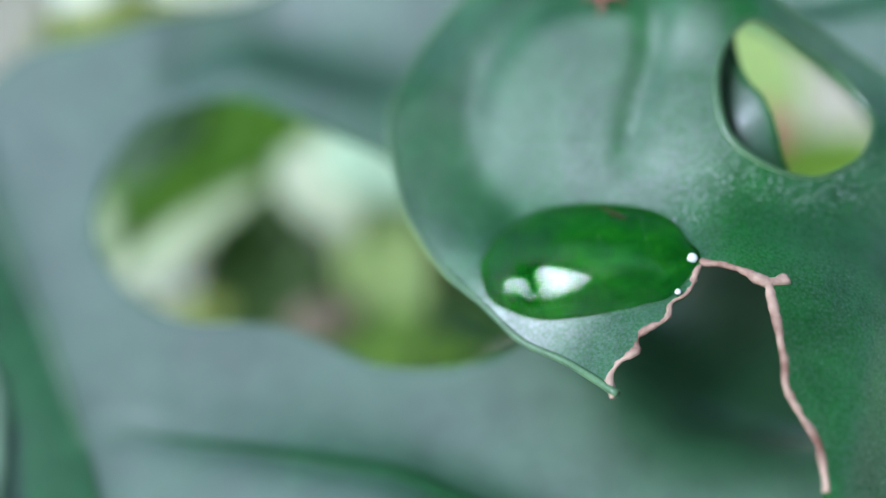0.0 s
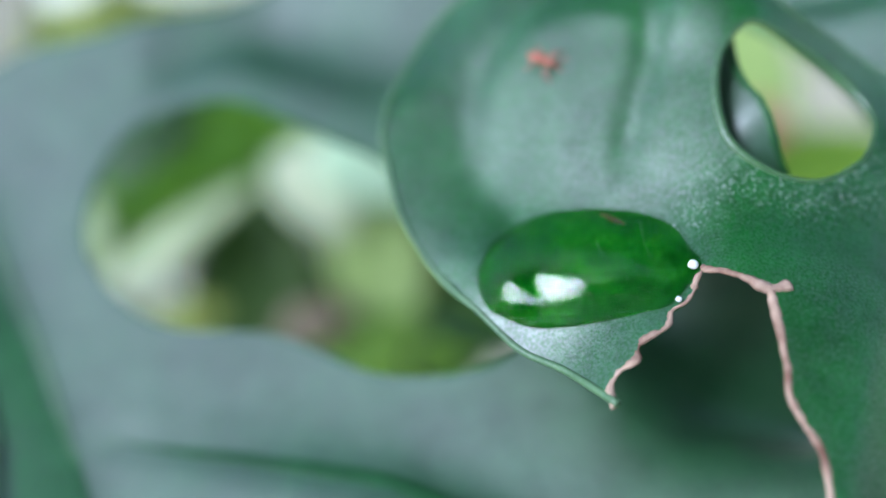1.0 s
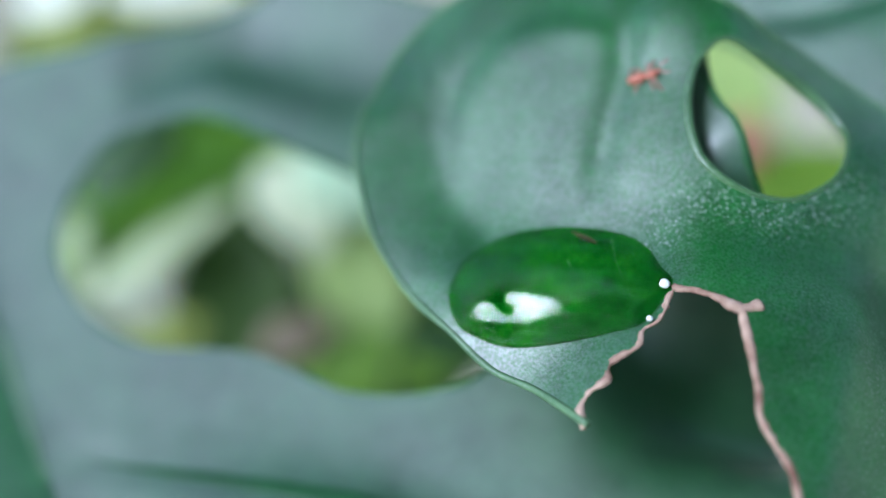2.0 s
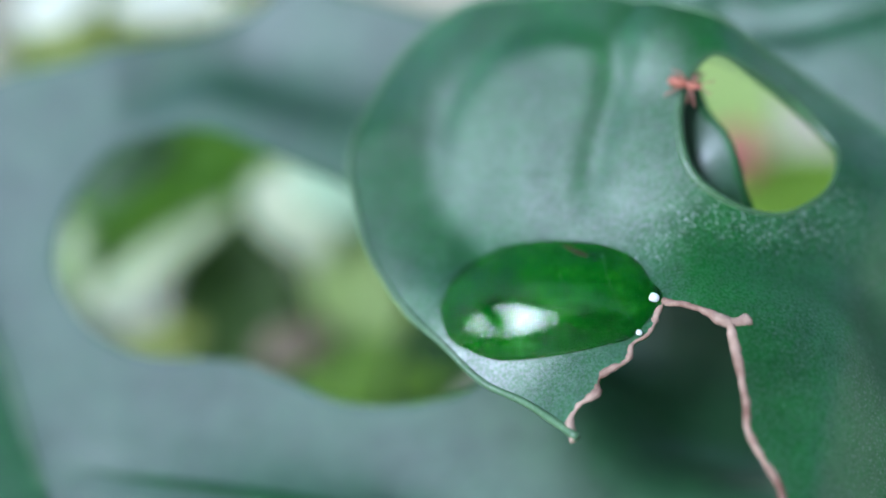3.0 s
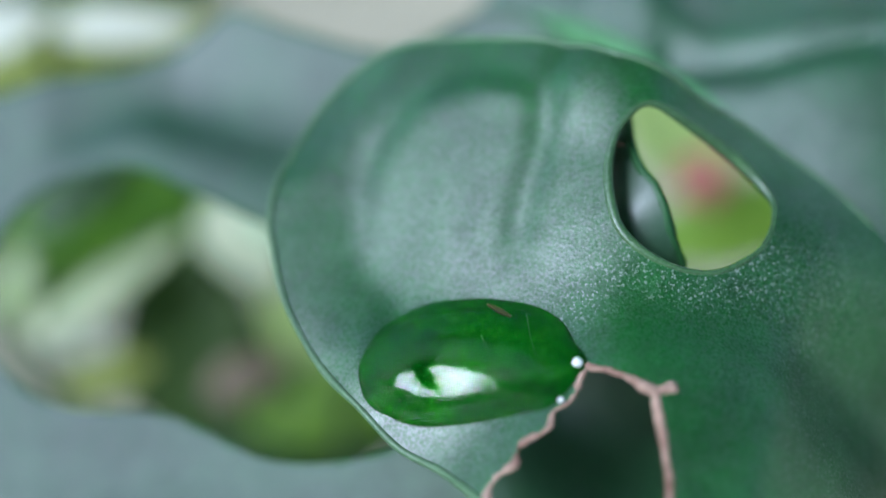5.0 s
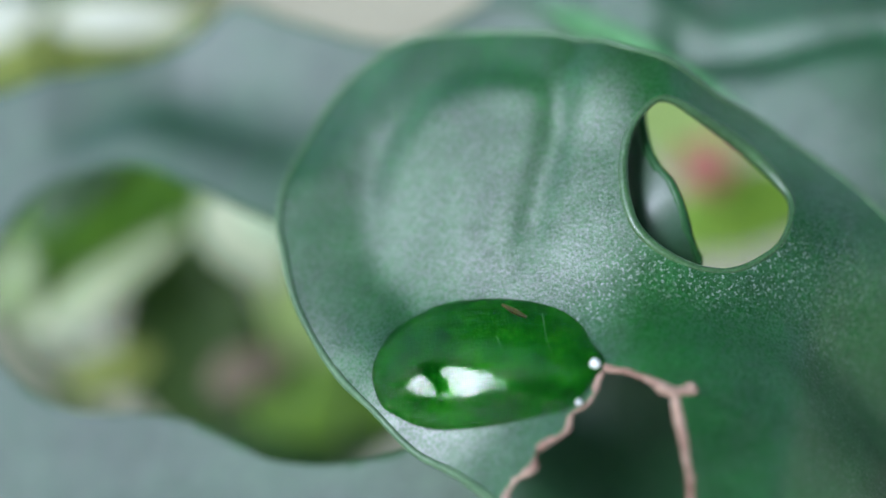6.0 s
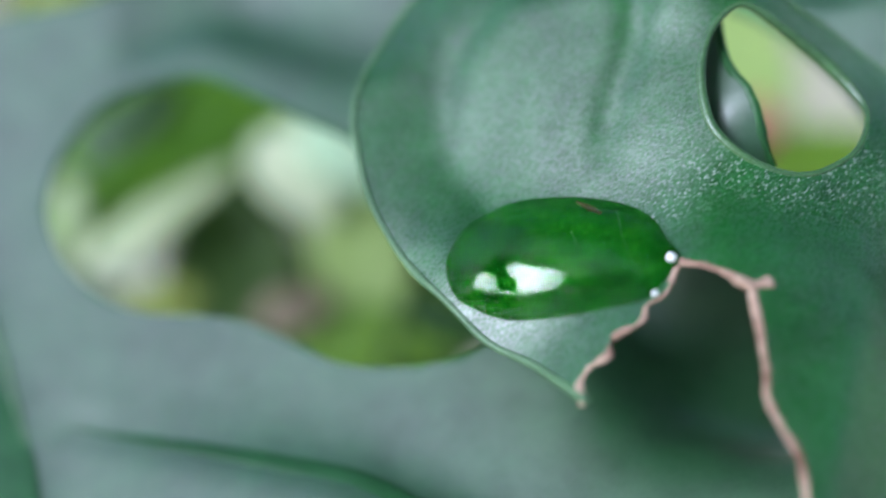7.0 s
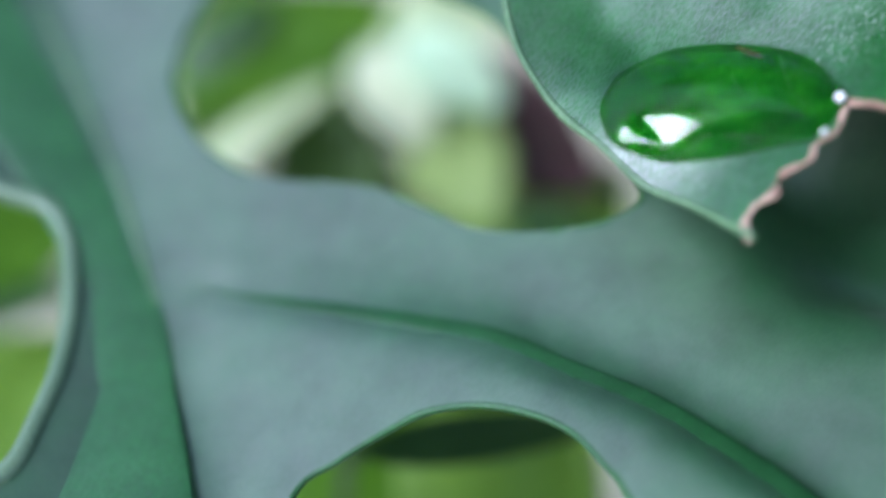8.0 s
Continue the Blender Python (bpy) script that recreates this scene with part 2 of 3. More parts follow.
def sheet(outline, holes, step, seed=3, score=None):
    """Points and triangles that fill an outline but for its holes; the outline's points come first."""
    loops = [outline, *holes]
    low, high = outline.min(0), outline.max(0)
    gx, gy = np.meshgrid(np.arange(low[0], high[0], step), np.arange(low[1], high[1], step))
    grid = np.stack([gx.ravel(), gy.ravel()], 1) + np.random.default_rng(seed).uniform(-0.2, 0.2, (gx.size, 2)) * step
    keep = within(grid, outline)
    for loop in loops:
        keep &= away(grid, np.vstack([loop, loop[:1]])) > 0.45 * step
    for loop in holes:
        keep &= ~within(grid, loop)
    extra = np.empty((0, 2))
    if score is not None:
        keep &= away(grid, np.vstack([score, score[:1]])) > 0.25 * step
        extra = score
    points = np.vstack([*loops, grid[keep], extra])
    edges, at = [], 0
    for loop in loops:
        edges += [(at + i, at + (i + 1) % len(loop)) for i in range(len(loop))]
        at += len(loop)
    xy, _, faces, *_ = geometry.delaunay_2d_cdt([Vector(p) for p in points], edges, [], 0, 1e-5)
    xy = np.array([tuple(p) for p in xy])
    faces = np.array([f for f in faces])
    mid = xy[faces].mean(1)
    good = within(mid, outline)
    for loop in holes:
        good &= ~within(mid, loop)
    return xy, faces[good]


def blade(name, outline, holes, height, step, thick, material, parent, label="", score=None):
    """A leaf's blade: a curved sheet with thickness, cut by its outline and holes."""
    xy, faces = sheet(outline, holes, step, score=score)
    ob = part(name, np.c_[xy, height(xy)], faces.tolist(), material, parent, label)
    m = ob.modifiers.new("thickness", "SOLIDIFY")
    m.thickness, m.offset, m.use_rim = thick * MM, -1.0, False
    return ob


def tube(name, line, radii, material, parent, label="", sides=8, closed=False, flat=1.0):
    """A round rod along a line; radii is one number or one for each point."""
    line = np.asarray(line, float)
    n = len(line)
    radii = np.broadcast_to(radii, n)
    verts = []
    for i in range(n):
        ahead = line[(i + 1) % n if closed else min(i + 1, n - 1)] - line[i - 1 if closed else max(i - 1, 0)]
        ahead = ahead / (np.linalg.norm(ahead) + 1e-12)
        side = np.cross(ahead, (0, 0, 1)) if abs(ahead[2]) < 0.95 else np.cross(ahead, (0, 1, 0))
        side /= np.linalg.norm(side)
        up = np.cross(side, ahead)
        for k in range(sides):
            a = 2 * math.pi * k / sides
            verts.append(line[i] + radii[i] * (math.cos(a) * side + flat * math.sin(a) * up))
    faces = [(i * sides + k, i * sides + (k + 1) % sides, (i + 1) % n * sides + (k + 1) % sides, (i + 1) % n * sides + k)
             for i in range(n if closed else n - 1) for k in range(sides)]
    if not closed:
        faces += [tuple(range(sides - 1, -1, -1)), tuple(range((n - 1) * sides, n * sides))]
    return part(name, verts, faces, material, parent, label)


def wobble(n, size, seed, smooth=3):
    r = np.random.default_rng(seed).normal(0, 1, n + 2 * smooth)
    return size * np.convolve(r, np.ones(2 * smooth + 1) / (2 * smooth + 1) ** 0.5, "valid")


def on(height, xy, lift=0.0):
    xy = np.asarray(xy, float)
    return np.c_[xy, height(xy) + lift]


# ---- the shapes of the three leaves, as heights over the plan ----
UPPER = [-3.86818, 0.65492, 0.49651, -0.0175, -0.01704, -0.0049]
LOWER = [-10.37879, 0.24395, 0.38203, 0.00111, 0.00053, 0.0044]
REAR = [-23.26941, 0.36807, 0.68793, 0.00342, -0.00128, -0.00028]


def soft(v, w):
    """A smooth ramp: 0 below nought, v above it, rounded over w."""
    return w * np.logaddexp(0.0, v / w)


def poly(c, x, y):
    return c[0] + c[1] * x + c[2] * y + c[3] * x * x + c[4] * x * y + c[5] * y * y


def upper_height(x, y):
    """The upper leaf: a shallow bowl, folded down along its rib."""
    z = poly(UPPER, x, y) - 0.6 * soft(x - (20.2 + 0.40 * y), 0.25) / (1 + np.exp((y - 5.0) / 2.0))
    z = z + 0.33 * (soft(y - 4.0, 1.5) - soft(-4.0 + 0.0 * y, 1.5)) / (1 + np.exp((x - 19.0) / 1.5))
    z = z - 0.6 * soft(-4.0 - y, 0.8) / (1 + np.exp((11.0 - x) / 0.8))
    z = z + 0.25 * soft(-2.6 - y, 0.4) / (1 + np.exp((x - 11.0) / 0.6))
    flat = 0.1 * (x - 7.0) + 0.012 * (x - 7.0) ** 2 + 0.012 * (x - 7.0) * (y - 6.0)
    z = z + flat / (1 + np.exp((x - 15.8) / 1.0)) / (1 + np.exp((3.0 - y) / 0.8))
    z = z + 0.9 * np.exp(-((x - 0.9) ** 2 + (y + 2.8) ** 2) / 4)
    # beyond the drop the blade turns over: level towards the tear, falling away to the fold
    z = z + (0.22 * soft(1.2 - y, 0.8) - 0.42 * soft(x - 12.5, 1.0)) / (1 + np.exp((11.6 - x) / 0.7)) / (1 + np.exp((y - 2.6) / 0.8))
    hollow = np.exp(-(((x - 6.3) ** 2 / 22 + (y - 0.1) ** 2 / 10) ** 1.2))
    return z * (1 - hollow) + (-0.45 + 0.18 * (x - 6.3) + 0.18 * y) * hollow


def below_height(x, y):
    """The shape that the lower leaf follows where it comes up close below the hole."""
    z = poly(UPPER, x, y) - 1.2 * soft(x - (20.2 + 0.40 * y), 0.25) / (1 + np.exp((y - 5.0) / 2.0))
    z = z + 0.22 * (soft(y - 4.0, 1.5) - soft(-4.0 + 0.0 * y, 1.5)) / (1 + np.exp((x - 19.0) / 1.5))
    z = z - 0.6 * soft(-4.0 - y, 0.8) / (1 + np.exp((11.0 - x) / 0.8))
    z = z - 0.3 * soft(-3.2 - y, 0.4) / (1 + np.exp((x - 9.5) / 0.6))
    flat = 0.1 * (x - 7.0) + 0.012 * (x - 7.0) ** 2 + 0.012 * (x - 7.0) * (y - 6.0)
    z = z + flat / (1 + np.exp((x - 15.8) / 1.0)) / (1 + np.exp((3.0 - y) / 0.8))
    hollow = np.exp(-(((x - 6.3) ** 2 / 22 + (y - 0.1) ** 2 / 10) ** 1.2))
    return z * (1 - hollow) + (-0.75 - 0.19 * (x - 6.3) - 0.13 * y) * hollow


def curl(x, y):
    """How far the free edge of the upper leaf bends: up along the side, down at the tip."""
    return (2.6 / (1 + np.exp((10.8 - y) / 0.9)) - 1.7 / (1 + np.exp((0.0 - y) / 1.2)) + 0.4 / (1 + np.exp((y + 1.8) / 0.5))) / (1 + np.exp((x - 13.0) / 1.5))


def pad_edge(x, y):
    """The step down round the far end of the swollen pad beside the vein."""
    s = 4.0 * (np.hypot((x - 6.2) / 3.9, (y - 8.0) / 4.0) - 1.04)
    return 0.45 * np.exp(-soft(s, 0.3) / 3.0) / (1 + np.exp(-s / 0.3)) / (1 + np.exp((8.8 - y) / 0.7)) / (1 + np.exp((x - 10.2) / 0.4))


def lower_height(x, y):
    """The big lower leaf: two halves that rise from the midrib; it dips beside the notch and comes up close below the hole."""
    z = poly(LOWER, x, y) + 0.33 * soft(-18.9 - 0.5 * y - x, 0.5)
    z = z - 0.85 * soft(x - 9.0, 0.8) / (1 + np.exp((y - 3.0) / 1.5)) / (1 + np.exp((-2.5 - y) / 1.2))
    near = 1 / (1 + np.exp((11.8 - x) / 0.7)) / (1 + np.exp((4.1 - y) / 0.45)) / (1 + np.exp((y - 15.0) / 1.0))
    return z * (1 - near) + (below_height(x, y) - 0.95 + 0.15 * (x - 14.8)) * near


def rear_height(x, y):
    return poly(REAR, x, y) - 0.5 * soft(x - 27.5, 1.5)

A_MARGIN = [(7.3, -6.8), (5.4, -4.5), (3.5, -3.0), (2.0, -1.5), (0.4, 0.4), (-0.9, 2.4), (-1.9, 4.4), (-2.5, 6.7), (-2.7, 8.0), (-2.3, 10.1), (-1.3, 12.7), (0.3, 14.4), (2.6, 15.4), (4.7, 15.3), (8.5, 14.2), (11.5, 12.7), (13.8, 11.1), (17.3, 10.6), (20.1, 10.8), (22.9, 9.3), (25.6, 6.9)]
A_TEAR = [(11.3, -1.6), (12.5, -2.5), (13.4, -3.1), (13.8, -3.4), (13.8, -3.9), (13.9, -4.5), (14.0, -5.4), (14.1, -6.4), (14.1, -7.3), (14.5, -8.1), (15.0, -8.8), (15.3, -9.7), (15.4, -10.7)]
A_TEAR_LEFT = [(7.1, -6.9), (7.1, -6.0), (7.4, -5.4), (8.2, -5.1), (8.4, -4.5), (9.6, -4.0), (9.8, -3.3), (10.5, -3.0), (11.3, -1.6)]
A_SPUR = [(13.7, -3.3), (14.1, -3.3), (14.6, -3.1)]
A_HOLE = [(14.7, 9.0), (16.3, 8.9), (18.1, 8.7), (19.4, 8.0), (20.4, 6.6), (20.3, 5.3), (19.6, 4.0), (18.4, 3.2), (17.1, 2.7), (15.6, 2.6), (14.2, 3.0), (13.2, 3.8), (12.8, 4.8), (12.7, 6.2), (13.0, 7.5), (13.7, 8.4)]
A_VEIN = [(11.2, 12.5), (10.5, 10.7), (9.9, 8.3), (9.0, 5.9), (8.6, 3.7), (8.4, 2.5), (8.6, 1.0)]
DROP = [(1.7, -0.0), (1.9, 0.9), (2.8, 2.2), (4.4, 2.9), (6.3, 2.8), (8.0, 2.4), (9.5, 1.7), (10.5, 0.7), (10.9, -0.4), (11.3, -1.4), (10.8, -2.2), (9.8, -3.1), (8.5, -3.1), (6.9, -3.0), (5.4, -2.8), (4.2, -2.5), (3.0, -1.9), (2.1, -1.2)]
A_SCAR = [(7.4, 2.2), (8.4, 1.4)]
A_VEIN_SIDE = [(9.0, 1.4), (9.2, -0.1), (9.6, -1.6), (10.0, -2.7)]
A_VEIN_CROSS = [(5.1, -0.1), (7.0, 0.7), (8.8, 0.9)]
A_VEIN_MID = [(7.1, 0.8), (7.6, -0.6), (8.1, -1.8)]
B_HOLE = [(-20.6, 12.9), (-20.5, 15.5), (-19.5, 17.7), (-18.1, 19.0), (-15.8, 19.6), (-12.3, 19.6), (-9.0, 17.9), (-6.2, 16.2), (-3.0, 14.1), (0.2, 9.8), (3.5, 5.5), (4.7, 3.2), (3.9, 2.3), (1.9, 1.9), (-1.0, 2.0), (-3.7, 2.7), (-5.5, 3.8), (-8.4, 5.4), (-11.0, 6.1), (-14.0, 6.7), (-16.4, 7.8), (-19.0, 10.0)]
B_HOLE_LEFT = [(-29.8, 6.2), (-28.0, 6.1), (-26.1, 5.7), (-24.8, 4.4), (-24.0, 2.6), (-23.3, -0.3), (-23.0, -3.3), (-23.2, -6.1), (-23.9, -9.5)]
B_HOLE_LOW = [(-10.9, -9.8), (-9.0, -8.5), (-6.9, -7.5), (-5.1, -6.9), (-2.9, -7.0), (-0.6, -7.8), (1.2, -9.0), (2.6, -10.8), (3.1, -11.6)]
B_TOP = [(-20.3, 25.1), (-13.6, 25.9), (-10.3, 26.8), (-8.5, 27.5), (-7.4, 28.2), (-5.9, 27.7), (-2.9, 26.1), (2.8, 23.9)]
B_STRIP = [(14.1, 9.1), (15.0, 6.5), (15.67, 5.07), (16.34, 4.58), (17.0, 3.6)]
B_RIB = [(-29.9, 18.4), (-28.9, 16.7), (-24.3, 9.4), (-20.7, 2.4), (-18.0, -4.2), (-16.1, -9.3), (-14.8, -13.3)]
B_VEIN = [(-17.2, 1.3), (-14.2, 0.4), (-9.7, -0.9), (-5.5, -2.3), (-2.1, -3.6), (0.9, -5.5), (4.4, -7.7), (7.6, -10.3), (9.5, -12.1), (12.2, -15.2), (13.8, -17.4)]
B_VEIN_TOP = [(-15.9, 21.5), (-11.9, 22.7), (-6.4, 20.8), (-1.4, 18.6)]
C_EDGE = [(5.9, 28.2), (7.5, 30.0), (8.9, 31.1)]
C_LOW = [(13.1, 26.2), (17.0, 23.3), (19.4, 21.2), (21.7, 18.6), (23.4, 16.1), (24.5, 13.8), (24.8, 11.3)]
C_LIP = [(7.3, 29.0), (9.7, 28.6), (13.1, 27.3), (15.8, 25.5), (18.3, 23.1), (20.9, 20.3), (23.0, 17.5)]
C_GROOVE = [(19.2, 24.1), (23.5, 22.6), (29.8, 22.1)]

A_SCAR = np.array(A_SCAR)
UPPER_VEIN = spline(A_VEIN, 0.4)
UPPER_SIDE = spline(A_MARGIN[:18], 0.4)
LOWER_VEIN, LOWER_TOP_VEIN = spline(B_VEIN, 0.5), spline(B_VEIN_TOP, 0.5)
LOWER_RIB = spline(B_RIB, 0.5)
REAR_GROOVE = spline(C_GROOVE, 0.5)


def upper(xy):
    z = upper_height(xy[:, 0], xy[:, 1])
    z = z - 0.30 * np.exp(-((away(xy, UPPER_VEIN) / 0.8) ** 2)) * np.clip((xy[:, 1] - 3.0) / 2.0, 0, 1) - pad_edge(xy[:, 0], xy[:, 1])
    return z - curl(xy[:, 0], xy[:, 1]) * soft(1 - away(xy, UPPER_SIDE) / 3.9, 0.05)


def terrace(xy, line, rise, wide, fade, sunk=0.0):
    """A step up on the near side of a vein, or down on its far side where sunk is 1, fading in along it."""
    s = xy[:, 1] - np.interp(xy[:, 0], line[:, 0], line[:, 1])
    x0, x1, x2, x3 = fade
    come = np.clip((xy[:, 0] - x0) / (x1 - x0), 0, 1) * np.clip((x3 - xy[:, 0]) / (x3 - x2), 0, 1)
    return rise * come * (1 / (1 + np.exp(np.clip(s / wide, -30, 30))) - sunk) * np.exp(-sunk * np.clip(s, 0, None) / 8.0)


def lower(xy):
    z = lower_height(xy[:, 0], xy[:, 1])
    z = z + terrace(xy, LOWER_VEIN, 2.2, 0.7, (-17, 4, 20, 30)) - 0.12 * np.exp(-((away(xy, LOWER_VEIN) / 0.6) ** 2))
    return z + terrace(xy, LOWER_TOP_VEIN, 2.3, np.interp(xy[:, 0], [-15, -3], [0.5, 1.5]), (-18, -10, 8, 16), 1.0)


def rear(xy):
    z = rear_height(xy[:, 0], xy[:, 1])
    beyond = soft(xy[:, 1] - np.interp(xy[:, 0], REAR_GROOVE[:, 0], REAR_GROOVE[:, 1]), 0.6) * np.clip((xy[:, 0] - 18.0) / 4.0, 0, 1)
    return z - 0.8 * beyond - 1.5 * np.exp(-((away(xy, REAR_GROOVE) / 1.1) ** 2))


# ---- ground ----
mesh = bpy.data.meshes.new("ground")
mesh.from_pydata([(x, y, -0.17) for x in (-60, 60) for y in (-60, 60)], [], [(0, 2, 3, 1)])
tagged(link("ground", mesh, SOIL, smooth=False), "pale beige stone paving under the plants", "ground", kind="structure")


# ---- the split-leaf plant ----
def empty(name, x, y, z, label, category, group=""):
    ob = new(name)
    ob.empty_display_size = 0.01
    ob.location = (x * MM, y * MM, z * MM)
    return tagged(ob, label, category, group)


plant = empty("split_leaf_plant", 0, 0, 0, "glossy dark green split-leaf plant with holed leaves", "plant")

# upper leaf, torn along one side
margin = spline(A_MARGIN, 0.35)
tear_left = spline(A_TEAR_LEFT, 0.16)
tear = spline(A_TEAR, 0.16)
for line, seed in ((tear_left, 4), (tear, 5)):
    line[1:-1] += np.stack([wobble(len(line) - 2, 0.03, seed, 2), wobble(len(line) - 2, 0.03, seed + 9, 2)], 1)
far_side = spline([A_MARGIN[-1], (31, 2), (34, -10), (32, -24), (24, -31), (17, -25), A_TEAR[-1]], 0.8)
upper_outline = np.vstack([margin[:-1], far_side[:-1], tear[::-1][:-1], tear_left[::-1][:-1]])
upper_hole = spline(A_HOLE, 0.3, True)
foot = spline(DROP, 0.12, True)
inner = foot + 0.07 * (foot.mean(0) - foot) / np.linalg.norm(foot.mean(0) - foot, axis=1)[:, None]
upper_leaf = blade("leaf", upper_outline, [upper_hole], upper, 0.34, 0.32, UPPER_LEAF, plant, "dark green waxy leaf lobe with a hole and a torn edge", np.vstack([foot, inner]))
spots = np.array([v.co[:2] for v in upper_leaf.data.vertices]) / MM
wet = np.where(within(spots, foot), np.clip(away(spots, np.vstack([foot, foot[:1]])) / 0.05, 0, 1), 0.0)
upper_leaf.data.attributes.new("wet", "FLOAT", "POINT").data.foreach_set("value", wet.astype(np.float32))
# sheen taken out by hand where the blade reflects dark surroundings
sheenless = 0.85 / (1 + np.exp((10.9 - spots[:, 0]) / 0.6)) / (1 + np.exp((spots[:, 1] - 1.0) / 0.6)) / (1 + np.exp((spots[:, 0] - 18.6 - 0.4 * spots[:, 1]) / 0.4))
upper_leaf.data.attributes.new("no_sheen", "FLOAT", "POINT").data.foreach_set("value", np.maximum(wet, sheenless).astype(np.float32))
grit_line = spline([(10.9, 1.2), (11.9, 1.6), (13.0, 2.4), (14.6, 2.3), (16.5, 2.2), (19.6, 3.2)], 0.4)
dust = np.clip(0.95 * np.exp(-((away(spots, grit_line) / 1.1) ** 2)) + 0.45 * np.clip((spots[:, 0] - 19.0 - 0.3 * spots[:, 1]) / 2.0, 0, 1), 0, 1) * (1 - wet)
upper_leaf.data.attributes.new("dust", "FLOAT", "POINT").data.foreach_set("value", dust.astype(np.float32))
tube("margin", on(upper, margin, -0.06), 0.18 + wobble(len(margin), 0.018, 1), EDGE, upper_leaf, "pale green leaf margin")
tube("hole_rim", on(upper, upper_hole, -0.16), 0.15 + 0.20 * np.exp(-((np.linspace(0, 1, len(upper_hole)) - 0.17) / 0.12) ** 2) + 0.11 * np.exp(-((np.linspace(0, 1, len(upper_hole)) - 0.80) / 0.13) ** 2) + wobble(len(upper_hole), 0.01, 2), MARGIN, upper_leaf, "pale green rim of the hole", closed=True)
tube("torn_edge", on(upper, tear_left, -0.10), 0.09 + np.abs(wobble(len(tear_left), 0.06, 6, 2)), TORN, upper_leaf, "dry brown torn edge", flat=0.8)
tube("torn_edge", on(upper, tear, -0.10), 0.15 + np.abs(wobble(len(tear), 0.05, 7, 2)), TORN, upper_leaf, "dry brown torn edge", flat=0.8)
spur = spline(A_SPUR, 0.12)
tube("torn_spur", on(upper, spur, -0.06), np.linspace(0.24, 0.30, len(spur)) + wobble(len(spur), 0.02, 8, 1), TORN, upper_leaf, "dry pinkish brown spur of the torn edge", flat=0.7)

scar = [A_SCAR[0] + s * (A_SCAR[1] - A_SCAR[0]) for s in np.linspace(0, 1, 9)]
tube("scar", on(upper, np.array(scar), -0.05), 0.10 + 0.12 * np.sin(np.linspace(0.3, 2.9, 9)) + wobble(9, 0.02, 31, 1), SCAR, upper_leaf, "small brown scar on the leaf", flat=0.3)

for line in (A_VEIN_SIDE, A_VEIN_CROSS, A_VEIN_MID):
    line = spline(line, 0.3)
    tube("vein", on(upper, line + np.stack([wobble(len(line), 0.02, 41), wobble(len(line), 0.02, 42)], 1), -0.012), np.linspace(0.035, 0.015, len(line)), FINE_VEIN, upper_leaf, "fine pale vein", sides=6, flat=0.5)

# lower leaf, broad, with three holes
lower_outline = spline([*B_TOP, (9, 24.5), (14, 19), *B_STRIP, (18.6, 1.2), (22, -1.5), (24.5, -6), (24, -12), (19, -18), (8, -26), (-4, -32), (-12, -34),
                        (-20, -31), (-27, -22), (-31, -10), (-32.5, 3), (-32, 16), (-28, 24)], 0.8, True)
low_hole = spline([*B_HOLE_LOW, (3.5, -14), (-1, -20), (-7, -21), (-12, -15)], 0.45, True)
left_hole = spline([*B_HOLE_LEFT, (-27.0, -11.0), (-29.2, -8), (-30.2, -2), (-29.0, 1.8)], 0.45, True)
main_hole = spline(B_HOLE, 0.45, True)
lower_leaf = blade("leaf", lower_outline, [main_hole, low_hole, left_hole], lower, 0.7, 0.4, LOWER_LEAF, plant, "broad dark green leaf with three oval holes and a grey sheen")
for loop, seed, wide, skin in ((main_hole, 11, 0.19, DARK_RIM), (low_hole, 12, 0.19, DARK_RIM), (left_hole, 13, 0.55, PALE_RIM)):
    tube("hole_rim", on(lower, loop, -0.2), wide + wobble(len(loop), 0.012, seed), skin, lower_leaf, "paler green rim of the hole", closed=True)
tube("margin", on(lower, lower_outline, -0.2), 0.24, DARK_RIM, lower_leaf, "pale green leaf margin", closed=True)
# midrib band widened: its green stands in for the half without sky sheen
spread_of = np.interp(LOWER_RIB[:, 1], [-13, -9, -4, 2, 8, 18], [5.4, 4.0, 2.4, 1.75, 2.5, 4.0])
broad = LOWER_RIB + np.stack([0.65 - spread_of, 0 * spread_of], 1)
tube("midrib", on(lower, broad, -0.02), spread_of + wobble(len(broad), 0.04, 22), PALE_RIB, lower_leaf, "dark green midrib, widened over the sheenless half", sides=24, flat=0.06)
# the highlight on the midrib's lit edge, put in as a pale strip
tube("midrib_highlight", on(lower, LOWER_RIB + (0.62, 0.0), 0.0), 0.2 + wobble(len(LOWER_RIB), 0.02, 21), EDGE, lower_leaf, "pale strip for the lit edge of the midrib", flat=0.4)
# widens along its length to colour the band that catches no sheen
tube("vein", on(lower, LOWER_VEIN, 0.02), np.interp(np.arange(len(LOWER_VEIN)), [0, 10, len(LOWER_VEIN) * 0.6, len(LOWER_VEIN)], [0.05, 0.36, 0.75, 1.1]), VEIN, lower_leaf, "dark green vein, widened over the sheenless band", sides=12, flat=0.2)

# rear leaf, behind the upper one
rear_outline = spline([*C_EDGE, (14, 36), (28, 42), (48, 38), (56, 18), (48, 2), (33, 2), *C_LOW[::-1]], 0.7, True)
rear_leaf = blade("leaf", rear_outline, [], rear, 0.7, 0.4, REAR_LEAF, plant, "dark green leaf with a grey sheen and a pale edge")
lip = spline(C_LIP[::-1], 0.5)
